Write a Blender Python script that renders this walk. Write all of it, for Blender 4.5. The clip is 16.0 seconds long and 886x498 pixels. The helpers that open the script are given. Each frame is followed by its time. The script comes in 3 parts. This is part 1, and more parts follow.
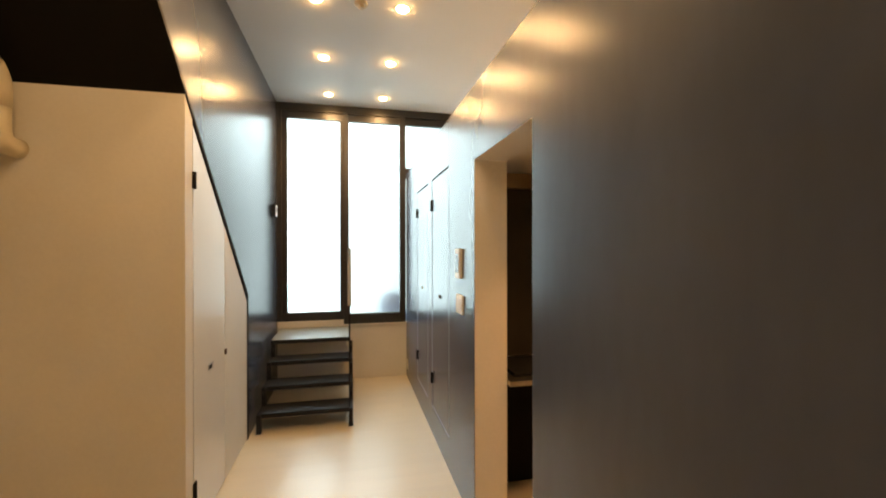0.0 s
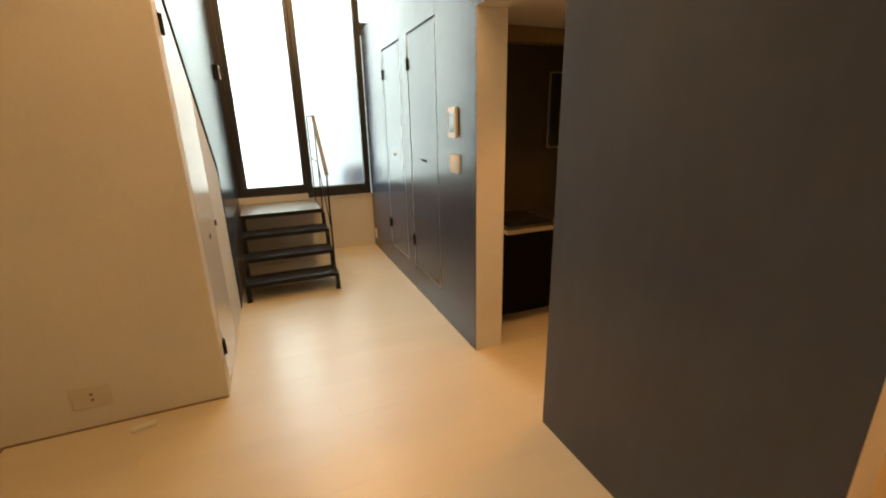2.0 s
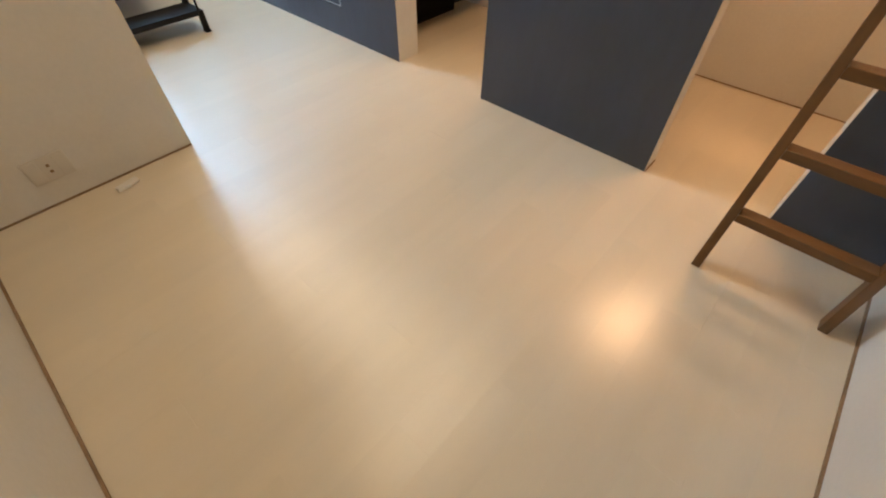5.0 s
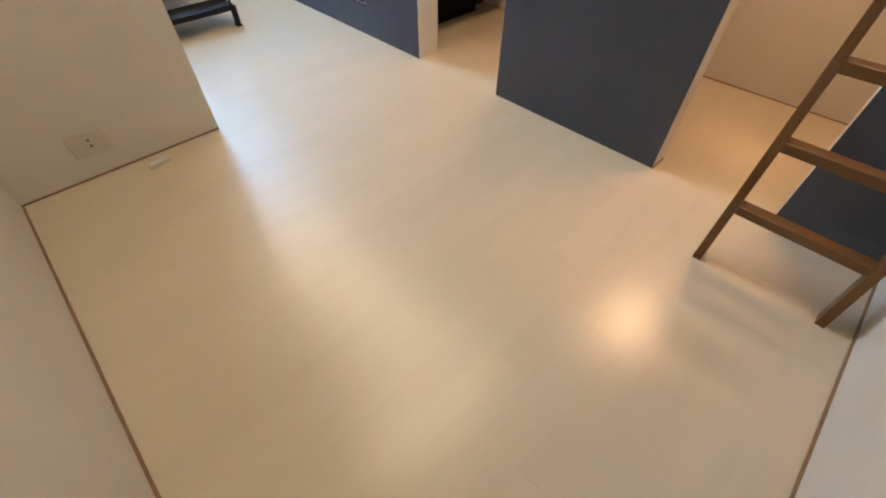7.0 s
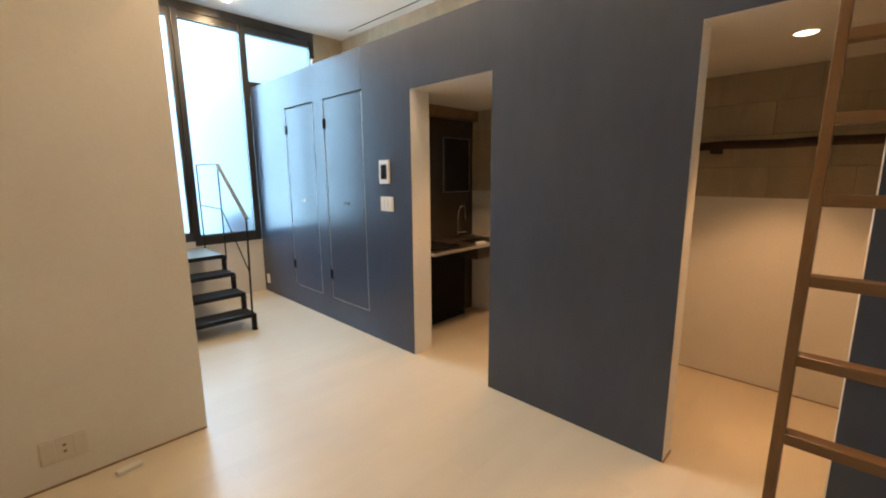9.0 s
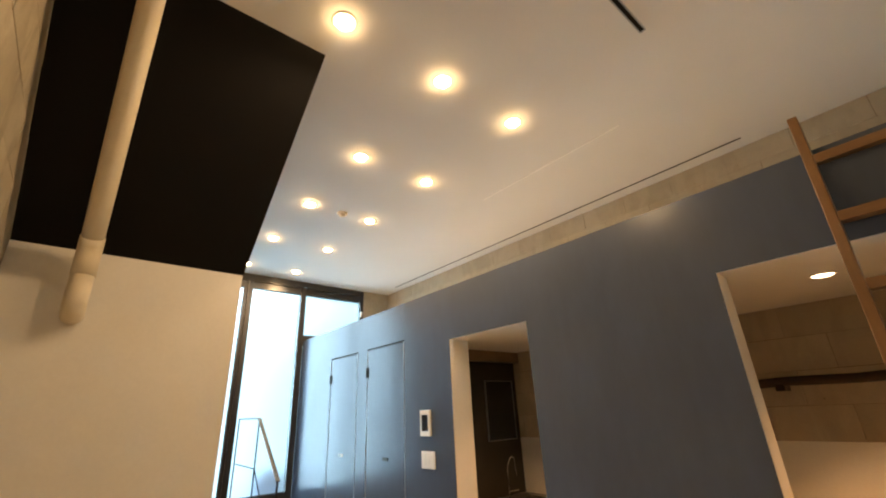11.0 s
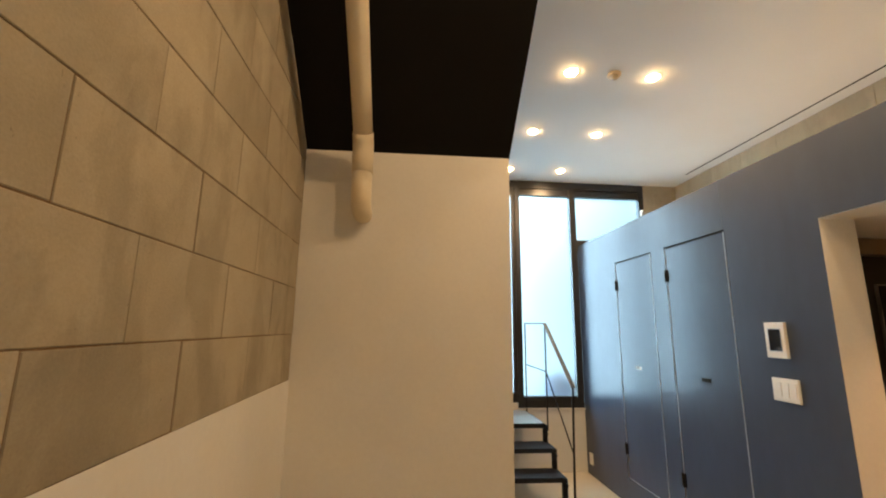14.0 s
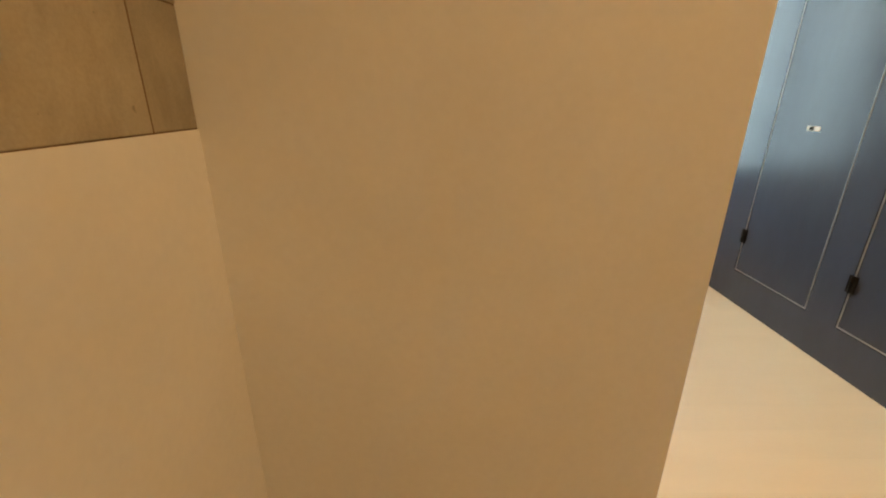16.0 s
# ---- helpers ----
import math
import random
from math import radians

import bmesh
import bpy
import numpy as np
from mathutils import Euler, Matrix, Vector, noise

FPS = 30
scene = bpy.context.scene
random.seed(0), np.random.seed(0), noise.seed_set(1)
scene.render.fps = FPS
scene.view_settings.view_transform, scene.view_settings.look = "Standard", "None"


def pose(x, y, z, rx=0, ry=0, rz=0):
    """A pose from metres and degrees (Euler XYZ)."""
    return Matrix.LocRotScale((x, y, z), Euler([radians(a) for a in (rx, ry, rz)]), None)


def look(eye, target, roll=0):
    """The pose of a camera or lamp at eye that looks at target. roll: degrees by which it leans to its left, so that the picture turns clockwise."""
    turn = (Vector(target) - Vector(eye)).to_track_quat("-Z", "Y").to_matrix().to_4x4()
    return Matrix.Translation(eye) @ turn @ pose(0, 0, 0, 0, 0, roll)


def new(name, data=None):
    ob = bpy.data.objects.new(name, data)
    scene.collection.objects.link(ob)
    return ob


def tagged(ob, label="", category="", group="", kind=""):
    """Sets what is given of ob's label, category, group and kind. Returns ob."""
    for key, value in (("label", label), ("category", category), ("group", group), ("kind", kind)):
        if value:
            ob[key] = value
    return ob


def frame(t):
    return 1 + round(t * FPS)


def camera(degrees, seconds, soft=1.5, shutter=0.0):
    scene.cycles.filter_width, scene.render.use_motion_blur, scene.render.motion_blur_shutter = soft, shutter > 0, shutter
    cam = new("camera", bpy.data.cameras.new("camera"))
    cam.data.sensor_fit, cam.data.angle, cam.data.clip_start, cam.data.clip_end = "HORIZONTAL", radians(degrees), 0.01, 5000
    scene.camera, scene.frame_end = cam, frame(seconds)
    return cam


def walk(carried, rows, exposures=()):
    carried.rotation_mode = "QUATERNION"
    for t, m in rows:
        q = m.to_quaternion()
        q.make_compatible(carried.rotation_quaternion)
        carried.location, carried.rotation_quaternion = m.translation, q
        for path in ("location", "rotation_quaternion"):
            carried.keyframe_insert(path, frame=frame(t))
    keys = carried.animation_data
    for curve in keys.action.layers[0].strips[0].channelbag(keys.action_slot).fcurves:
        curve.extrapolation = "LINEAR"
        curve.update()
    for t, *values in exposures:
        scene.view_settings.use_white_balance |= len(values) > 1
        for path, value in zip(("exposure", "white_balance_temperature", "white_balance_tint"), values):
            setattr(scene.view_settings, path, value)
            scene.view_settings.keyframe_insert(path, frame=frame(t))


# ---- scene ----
cam = camera(93.8, 16.0, soft=2.0)
PATH = [
    (0, (0.001, -0.023, 1.556), (0.438, 1.929, 1.554), -0.1),
    (0.5, (-0.097, -0.019, 1.544), (0.325, 1.933, 1.436), 0.9),
    (1, (-0.189, -0.001, 1.488), (0.265, 1.932, 1.248), 1.1),
    (1.5, (-0.268, 0.003, 1.456), (0.286, 1.888, 1.081), 0.2),
    (2, (-0.429, -0.01, 1.461), (0.284, 1.765, 0.88), -1.3),
    (2.5, (-0.661, 0.015, 1.436), (0.213, 1.636, 0.656), -1.8),
    (3, (-0.852, 0.036, 1.422), (0.126, 1.458, 0.412), -1.8),
    (3.5, (-1.004, -0.04, 1.397), (0.024, 1.185, 0.195), -1.3),
    (4, (-1.14, -0.068, 1.393), (-0.12, 0.981, 0.029), -0.7),
    (4.5, (-1.295, -0.05, 1.359), (-0.266, 0.862, -0.093), 1.0),
    (4.7, (-1.318, -0.044, 1.386), (-0.316, 0.827, -0.11), 0.9),
    (6.8, (-1.42, -0.163, 1.378), (-0.502, 0.743, -0.151), 0.7),
    (7, (-1.411, -0.165, 1.377), (-0.47, 0.776, -0.116), 0.5),
    (7.5, (-1.407, -0.167, 1.39), (-0.354, 0.89, 0.058), 0.2),
    (8, (-1.409, -0.169, 1.409), (-0.228, 1.008, 0.305), 0.0),
    (8.5, (-1.422, -0.19, 1.409), (-0.108, 1.11, 0.646), -0.1),
    (9, (-1.423, -0.195, 1.431), (-0.017, 1.184, 1.082), -0.4),
    (9.5, (-1.432, -0.206, 1.466), (0.004, 1.184, 1.542), -0.9),
    (9.7, (-1.442, -0.214, 1.489), (-0.01, 1.164, 1.72), -1.3),
    (11.8, (-1.446, -0.233, 1.535), (-0.42, 1.288, 2.33), -1.5),
    (12, (-1.448, -0.226, 1.523), (-0.495, 1.364, 2.274), -1.2),
    (12.5, (-1.438, -0.143, 1.506), (-0.676, 1.587, 2.158), -1.1),
    (13, (-1.378, 0.01, 1.519), (-0.821, 1.835, 2.117), -0.9),
    (13.5, (-1.353, 0.168, 1.525), (-1.027, 2.076, 2.031), -0.0),
    (14, (-1.307, 0.397, 1.507), (-1.143, 2.355, 1.879), 0.7),
    (14.5, (-1.315, 0.655, 1.475), (-1.243, 2.644, 1.67), 0.8),
    (15, (-1.363, 0.957, 1.457), (-1.323, 2.956, 1.389), 0.8),
    (15.5, (-1.353, 1.266, 1.398), (-1.334, 3.23, 1.023), 0.7),
    (16, (-1.377, 1.547, 1.328), (-1.361, 3.428, 0.648), 0.3),
]
walk(cam, [(t, look(eye, target, roll)) for t, eye, target, roll in PATH],
     exposures=[(0, -0.41, 8500, 18), (1, -0.47, 9700, 20.5), (2, -0.45, 9600, 20.5), (2.5, -0.38, 8900, 19.5), (3.5, -0.31, 6750, 15), (4, -0.2, 5950, 12.5), (4.5, -0.04, 5550, 10.5), (7, -0.04, 5300, 10.5), (8, -0.14, 5250, 10.5), (8.5, -0.12, 5500, 11), (9, -0.02, 5850, 11.5), (9.5, 0.15, 6150, 12.5), (12, -0.08, 6600, 13), (13, -0.12, 6550, 13), (14, -0.17, 6600, 13), (15, -0.25, 7000, 14), (15.5, -0.37, 7700, 14), (16, -0.12, 8250, 15)])

# ---- world, light, exposure ----
world = bpy.data.worlds.new("world")
scene.world = world
world.use_nodes = True
wn = world.node_tree
sky = wn.nodes.new("ShaderNodeTexSky")
sky.sky_type, sky.sun_disc = "NISHITA", False
sky.sun_elevation, sky.sun_rotation = radians(40), radians(20)
wn.links.new(sky.outputs[0], wn.nodes["Background"].inputs[0])
wn.nodes["Background"].inputs[1].default_value = 0.08

# plan, in metres
XB = 0.675      # face of the blue wall
XS = -0.82      # face of the stair wall
XL = -1.815     # block wall on the left
XR = 1.95       # block wall behind the blue box
YF = 2.325      # front of the cupboard under the stair
YW = 5.04       # window wall
YB = -0.70      # back wall
ZC = 3.249      # ceiling
ZT = 2.466      # top of the blue wall
SLOPE = 0.905   # fall of the stair soffit
K0, K1, KZ = 1.44, 2.19, 2.05       # kitchen opening
D0, D1, DZ = -0.259, 0.329, 2.062   # closet opening
ZP = 1.275      # top of the white paint on the block walls
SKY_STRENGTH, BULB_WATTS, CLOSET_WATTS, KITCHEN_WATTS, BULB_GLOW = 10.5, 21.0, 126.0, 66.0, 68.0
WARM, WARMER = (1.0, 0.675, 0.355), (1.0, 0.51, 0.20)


# ---- materials ----
def material(name, colour, rough=0.6, metal=0.0, spread=0.06, scale=6.0, bump=0.1, grain=120.0, piece=0.0, spec=0.5, stretch=(1, 1, 1), ior=1.5, speck=0.5):
    """A painted, wooden, stone or metal surface: two scales of tone, fine relief, and a tone for each piece."""
    m = bpy.data.materials.new(name)
    m.use_nodes = True
    n, l = m.node_tree.nodes, m.node_tree.links
    b = n["Principled BSDF"]
    b.inputs["Metallic"].default_value = metal
    b.inputs["Specular IOR Level"].default_value = spec
    b.inputs["IOR"].default_value = ior
    co = n.new("ShaderNodeTexCoord")
    mp = n.new("ShaderNodeMapping")
    mp.inputs["Scale"].default_value = stretch
    l.new(co.outputs["Object"], mp.inputs[0])
    big = n.new("ShaderNodeTexNoise")
    big.inputs["Scale"].default_value, big.inputs["Detail"].default_value = scale, 5
    fine = n.new("ShaderNodeTexNoise")
    fine.inputs["Scale"].default_value, fine.inputs["Detail"].default_value = grain, 3
    info = n.new("ShaderNodeObjectInfo")
    off = n.new("ShaderNodeVectorMath")
    off.operation = "ADD"
    l.new(mp.outputs[0], off.inputs[0])
    if piece:
        far = n.new("ShaderNodeVectorMath")
        far.operation = "SCALE"
        far.inputs[0].default_value = (17, 9, 5)
        l.new(info.outputs["Random"], far.inputs["Scale"])
        l.new(far.outputs[0], off.inputs[1])
    l.new(off.outputs[0], big.inputs["Vector"])
    l.new(off.outputs[0], fine.inputs["Vector"])

    def span(source, low, high):
        r = n.new("ShaderNodeMapRange")
        r.inputs["From Min"].default_value, r.inputs["From Max"].default_value = 0.25, 0.75
        r.inputs["To Min"].default_value, r.inputs["To Max"].default_value = low, high
        l.new(source, r.inputs["Value"])
        return r.outputs[0]

    def times(a, c):
        x = n.new("ShaderNodeMath")
        x.operation = "MULTIPLY"
        l.new(a, x.inputs[0])
        l.new(c, x.inputs[1])
        return x.outputs[0]

    tone = times(span(big.outputs["Fac"], 1 - spread, 1 + spread), span(fine.outputs["Fac"], 1 - spread * speck, 1 + spread * speck))
    if piece:
        tone = times(tone, span(info.outputs["Random"], 1 - piece, 1 + piece))
    mix = n.new("ShaderNodeVectorMath")
    mix.operation = "SCALE"
    mix.inputs[0].default_value = colour
    l.new(tone, mix.inputs["Scale"])
    l.new(mix.outputs[0], b.inputs["Base Color"])
    l.new(span(big.outputs["Fac"], rough * 0.97, min(1, rough * 1.06)), b.inputs["Roughness"])
    if bump:
        r = n.new("ShaderNodeBump")
        r.inputs["Strength"].default_value, r.inputs["Distance"].default_value = bump, 0.004
        l.new(fine.outputs["Fac"], r.inputs["Height"])
        l.new(r.outputs[0], b.inputs["Normal"])
    return m


def concrete(name, colour, piece, blotch, cloud):
    """Cast concrete block: clouds of cement, stains with an edge of their own, small pits and a fine sand grain."""
    m = bpy.data.materials.new(name)
    m.use_nodes = True
    n, l = m.node_tree.nodes, m.node_tree.links
    b = n["Principled BSDF"]
    b.inputs["Roughness"].default_value = 0.92
    b.inputs["Specular IOR Level"].default_value = 0.3
    co, info = n.new("ShaderNodeTexCoord"), n.new("ShaderNodeObjectInfo")
    far, off = n.new("ShaderNodeVectorMath"), n.new("ShaderNodeVectorMath")
    far.operation, off.operation = "SCALE", "ADD"
    far.inputs[0].default_value = (17, 9, 5)
    l.new(info.outputs["Random"], far.inputs["Scale"])
    l.new(co.outputs["Object"], off.inputs[0])
    l.new(far.outputs[0], off.inputs[1])

    # stains run down the wall, across the joints
    place, tall = n.new("ShaderNodeNewGeometry"), n.new("ShaderNodeMapping")
    tall.inputs["Scale"].default_value = (1, 1, 0.38)
    l.new(place.outputs["Position"], tall.inputs[0])

    def layer(scale, detail, rough, low, high, to_low, to_high, where=None):
        t, r = n.new("ShaderNodeTexNoise"), n.new("ShaderNodeMapRange")
        t.inputs["Scale"].default_value, t.inputs["Detail"].default_value, t.inputs["Roughness"].default_value = scale, detail, rough
        t.inputs["Distortion"].default_value = 0.35
        l.new((where or off).outputs[0], t.inputs["Vector"])
        for key, value in (("From Min", low), ("From Max", high), ("To Min", to_low), ("To Max", to_high)):
            r.inputs[key].default_value = value
        l.new(t.outputs["Fac"], r.inputs["Value"])
        return t.outputs["Fac"], r.outputs[0]

    def times(a, c):
        x = n.new("ShaderNodeMath")
        x.operation = "MULTIPLY"
        l.new(a, x.inputs[0])
        l.new(c, x.inputs[1])
        return x.outputs[0]

    _, clouds = layer(3.2, 7, 0.6, 0.3, 0.7, 1 - cloud, 1 + cloud)
    _, stains = layer(5.5, 7, 0.6, 0.49, 0.58, 1.0, 1 - blotch, tall)
    _, pits = layer(60, 2, 0.5, 0.20, 0.27, 0.7, 1.0)
    sand, grain = layer(170, 3, 0.6, 0.25, 0.75, 0.93, 1.07)
    own = n.new("ShaderNodeMapRange")
    own.inputs["To Min"].default_value, own.inputs["To Max"].default_value = 1 - piece, 1 + piece
    l.new(info.outputs["Random"], own.inputs["Value"])
    tone = times(times(times(clouds, stains), times(pits, grain)), own.outputs[0])
    mix = n.new("ShaderNodeVectorMath")
    mix.operation = "SCALE"
    mix.inputs[0].default_value = colour
    l.new(tone, mix.inputs["Scale"])
    l.new(mix.outputs[0], b.inputs["Base Color"])
    hollow = n.new("ShaderNodeBump")
    hollow.inputs["Strength"].default_value, hollow.inputs["Distance"].default_value = 0.5, 0.002
    l.new(pits, hollow.inputs["Height"])
    fine = n.new("ShaderNodeBump")
    fine.inputs["Strength"].default_value, fine.inputs["Distance"].default_value = 0.25, 0.003
    l.new(sand, fine.inputs["Height"])
    l.new(hollow.outputs[0], fine.inputs["Normal"])
    l.new(fine.outputs[0], b.inputs["Normal"])
    return m


def glowing(name, colour, strength):
    m = bpy.data.materials.new(name)
    m.use_nodes = True
    b = m.node_tree.nodes["Principled BSDF"]
    b.inputs["Base Color"].default_value = (0.8, 0.8, 0.8, 1)
    b.inputs["Emission Color"].default_value = (*colour, 1)
    b.inputs["Emission Strength"].default_value = strength
    return m


def frosted_glass():
    m = bpy.data.materials.new("frosted_glass")
    m.use_nodes = True
    b = m.node_tree.nodes["Principled BSDF"]
    b.inputs["Base Color"].default_value = (0.865, 0.955, 1.0, 1)
    b.inputs["Transmission Weight"].default_value = 1.0
    b.inputs["Roughness"].default_value = 0.55
    b.inputs["IOR"].default_value = 1.2
    return m


def outside_light():
    """Bright overcast sky, out of focus, dimmer towards the right."""
    m = bpy.data.materials.new("outside")
    m.use_nodes = True
    n, l = m.node_tree.nodes, m.node_tree.links
    n.remove(n["Principled BSDF"])
    e = n.new("ShaderNodeEmission")
    co = n.new("ShaderNodeTexCoord")
    s = n.new("ShaderNodeTexNoise")
    s.inputs["Scale"].default_value, s.inputs["Detail"].default_value = 0.9, 2
    l.new(co.outputs["Object"], s.inputs["Vector"])
    r = n.new("ShaderNodeValToRGB")
    r.color_ramp.elements[0].position, r.color_ramp.elements[0].color = 0.1, (0.58, 0.845, 1.0, 1)
    r.color_ramp.elements[1].position, r.color_ramp.elements[1].color = 0.62, (0.055, 0.093, 0.113, 1)
    for place, tint in ((0.27, (0.140, 0.195, 0.220, 1)), (0.42, (0.083, 0.129, 0.150, 1))):
        r.color_ramp.elements.new(place).color = tint
    # the glow falls off from left to right
    parted = n.new("ShaderNodeSeparateXYZ")
    l.new(co.outputs["Object"], parted.inputs[0])
    across = n.new("ShaderNodeMath")
    across.operation = "MULTIPLY_ADD"
    across.inputs[1].default_value, across.inputs[2].default_value = 0.12, 0.13
    l.new(parted.outputs[0], across.inputs[0])
    blotch = n.new("ShaderNodeMath")
    blotch.operation = "MULTIPLY_ADD"
    blotch.inputs[1].default_value = 0.22
    l.new(s.outputs["Fac"], blotch.inputs[0])
    l.new(across.outputs[0], blotch.inputs[2])
    # brighter towards the zenith
    high = n.new("ShaderNodeMapRange")
    high.inputs["From Min"].default_value, high.inputs["From Max"].default_value = 2.2, 5.2
    high.inputs["To Min"].default_value, high.inputs["To Max"].default_value = 0.0, -0.26
    l.new(parted.outputs[2], high.inputs["Value"])
    lifted = n.new("ShaderNodeMath")
    lifted.operation = "ADD"
    l.new(blotch.outputs[0], lifted.inputs[0])
    l.new(high.outputs[0], lifted.inputs[1])
    l.new(lifted.outputs[0], r.inputs[0])
    l.new(r.outputs[0], e.inputs[0])
    e.inputs[1].default_value = SKY_STRENGTH
    l.new(e.outputs[0], n["Material Output"].inputs[0])
    return m


M_WHITE = material("white_wall_paint", (0.69, 0.67, 0.625), 0.55, spread=0.045, scale=2.5, bump=0.06, grain=60)
M_DOOR = material("white_satin_door_paint", (0.74, 0.73, 0.70), 0.24, spread=0.02, scale=2.5, bump=0.03, grain=50)
M_CEIL = material("white_ceiling_paint", (0.78, 0.78, 0.77), 0.7, spread=0.02, scale=2, bump=0.05, grain=80)
M_BLUE = material("blue_grey_gloss_paint", (0.058, 0.072, 0.102), 0.255, spread=0.07, scale=3, bump=0.009, grain=20, stretch=(1, 1, 0.35), spec=0.40)
M_BLACK = material("black_paint", (0.006, 0.0055, 0.0055), 0.75, spec=0.15, spread=0.1, bump=0.05)
M_STEEL = material("black_steel", (0.012, 0.013, 0.016), 0.6, spec=0.25, spread=0.1, bump=0.05, grain=160)
# satin gloss, plus a lighter tan for the lamp light on the sloping rail
M_RAIL = material("lamp_toned_rail_steel", (0.10, 0.095, 0.085), 0.38, 0.6, spread=0.08, bump=0.03)
M_FRAME = material("black_window_frame", (0.022, 0.023, 0.025), 0.35, spread=0.08, bump=0.03)
M_BLOCK = concrete("concrete_block", (0.352, 0.303, 0.224), 0.08, 0.17, 0.15)
M_CONC = concrete("smooth_concrete_block", (0.43, 0.365, 0.265), 0.04, 0.08, 0.08)
M_MORTAR = material("recessed_mortar", (0.15, 0.095, 0.05), 0.95, spread=0.3, scale=9, bump=0.4)
M_PLANK = material("pale_vinyl_plank", (0.67, 0.595, 0.462), 0.298, spread=0.03, scale=3, bump=0.02, grain=90, piece=0.012, stretch=(0.5, 3, 1), spec=0.76, ior=1.6)
M_JOINT = material("plank_joint", (0.60, 0.53, 0.41), 0.5, spread=0.05)
M_WOOD = material("brown_stained_wood", (0.145, 0.075, 0.027), 0.36, spread=0.25, scale=9, bump=0.15, grain=70, stretch=(1, 1, 0.12))
M_RUNG = material("brown_stained_rung", (0.145, 0.075, 0.027), 0.36, spread=0.25, scale=9, bump=0.15, grain=70, stretch=(1, 0.12, 1))
M_TILE = material("dark_kitchen_panel", (0.031, 0.026, 0.017), 0.4, spec=0.5, spread=0.15, bump=0.05)
M_INOX = material("stainless_steel", (0.55, 0.53, 0.50), 0.28, 1.0, spread=0.06, bump=0.03, grain=200, stretch=(0.2, 1, 1))
# sink steel darkened in colour to stand for the shade below the counter
M_SINK = material("shade_coloured_sink", (0.04, 0.03, 0.02), 0.6, 0.0, spread=0.1)
M_CHROME = material("chrome", (0.5, 0.5, 0.5), 0.2, 1.0, spread=0.03, bump=0.0)
M_ALU = material("light_edge_metal", (0.36, 0.39, 0.43), 0.4, 0.3, spread=0.04, bump=0.02)
M_LATCH = material("satin_latch_metal", (0.42, 0.42, 0.43), 0.4, 0.7, spread=0.05)
M_PLASTIC = material("white_plastic", (0.74, 0.72, 0.67), 0.4, spread=0.02, bump=0.02)
M_BRONZE = material("brown_metal_strip", (0.34, 0.25, 0.16), 0.3, 0.7, spread=0.15, scale=8)
M_AGED = material("aged_white_plastic", (0.62, 0.585, 0.52), 0.45, spread=0.03, bump=0.02)
# tan holds the shade on the white smoke detector
M_TAN = material("shade_toned_plastic", (0.52, 0.45, 0.34), 0.5, spread=0.04, bump=0.02)
M_SCREEN = material("dark_screen", (0.015, 0.016, 0.018), 0.12, spread=0.03, bump=0.0)
M_PIPE = material("cream_painted_pipe", (0.68, 0.60, 0.45), 0.45, spread=0.05, scale=8, bump=0.08)
M_RUST = material("dark_iron_bar", (0.05, 0.028, 0.017), 0.6, 0.3, spread=0.3, scale=14, bump=0.3)
M_BROWN = material("brown_sealant", (0.26, 0.175, 0.10), 0.8, spread=0.2, scale=12)
# the grey-green stands for the window mirrored in the platform top
M_PLATE = material("window_toned_platform", (0.24, 0.26, 0.25), 0.34, spread=0.06, bump=0.05)
M_GLASS = frosted_glass()
M_SEAM = material("seam_in_blue_paint", (0.030, 0.042, 0.066), 0.4, spread=0.06)
M_BULB = glowing("warm_bulb", (1.0, 0.64, 0.28), BULB_GLOW)
M_OUT = outside_light()


# ---- building helpers ----
def cuboid(bm, x0, x1, y0, y1, z0, z1, bevel=0.0):
    made = bmesh.ops.create_cube(bm, size=1.0, matrix=Matrix.Translation(((x0 + x1) / 2, (y0 + y1) / 2, (z0 + z1) / 2)) @ Matrix.Diagonal((x1 - x0, y1 - y0, z1 - z0, 1)))
    if bevel:
        es = {e for v in made["verts"] for e in v.link_edges}
        bmesh.ops.bevel(bm, geom=list(es), offset=bevel, segments=2, affect="EDGES", profile=0.6)
    return bm


def boxes(*list_of, bevel=0.0):
    bm = bmesh.new()
    for b in list_of:
        cuboid(bm, *b, bevel=bevel)
    return bm


def prism(points, axis, a, b, bevel=0.0):
    """A plate: points in the two other axes, pushed from a to b along the axis."""
    bm = bmesh.new()

    def at(p, v):
        return {"x": (v, p[0], p[1]), "y": (p[0], v, p[1]), "z": (p[0], p[1], v)}[axis]

    low, high = [bm.verts.new(at(p, a)) for p in points], [bm.verts.new(at(p, b)) for p in points]
    bm.faces.new(low)
    bm.faces.new(high[::-1])
    for i in range(len(points)):
        j = (i + 1) % len(points)
        bm.faces.new((low[i], high[i], high[j], low[j]))
    bmesh.ops.recalc_face_normals(bm, faces=bm.faces)
    if bevel:
        bmesh.ops.bevel(bm, geom=list(bm.edges), offset=bevel, segments=2, affect="EDGES")
    return bm


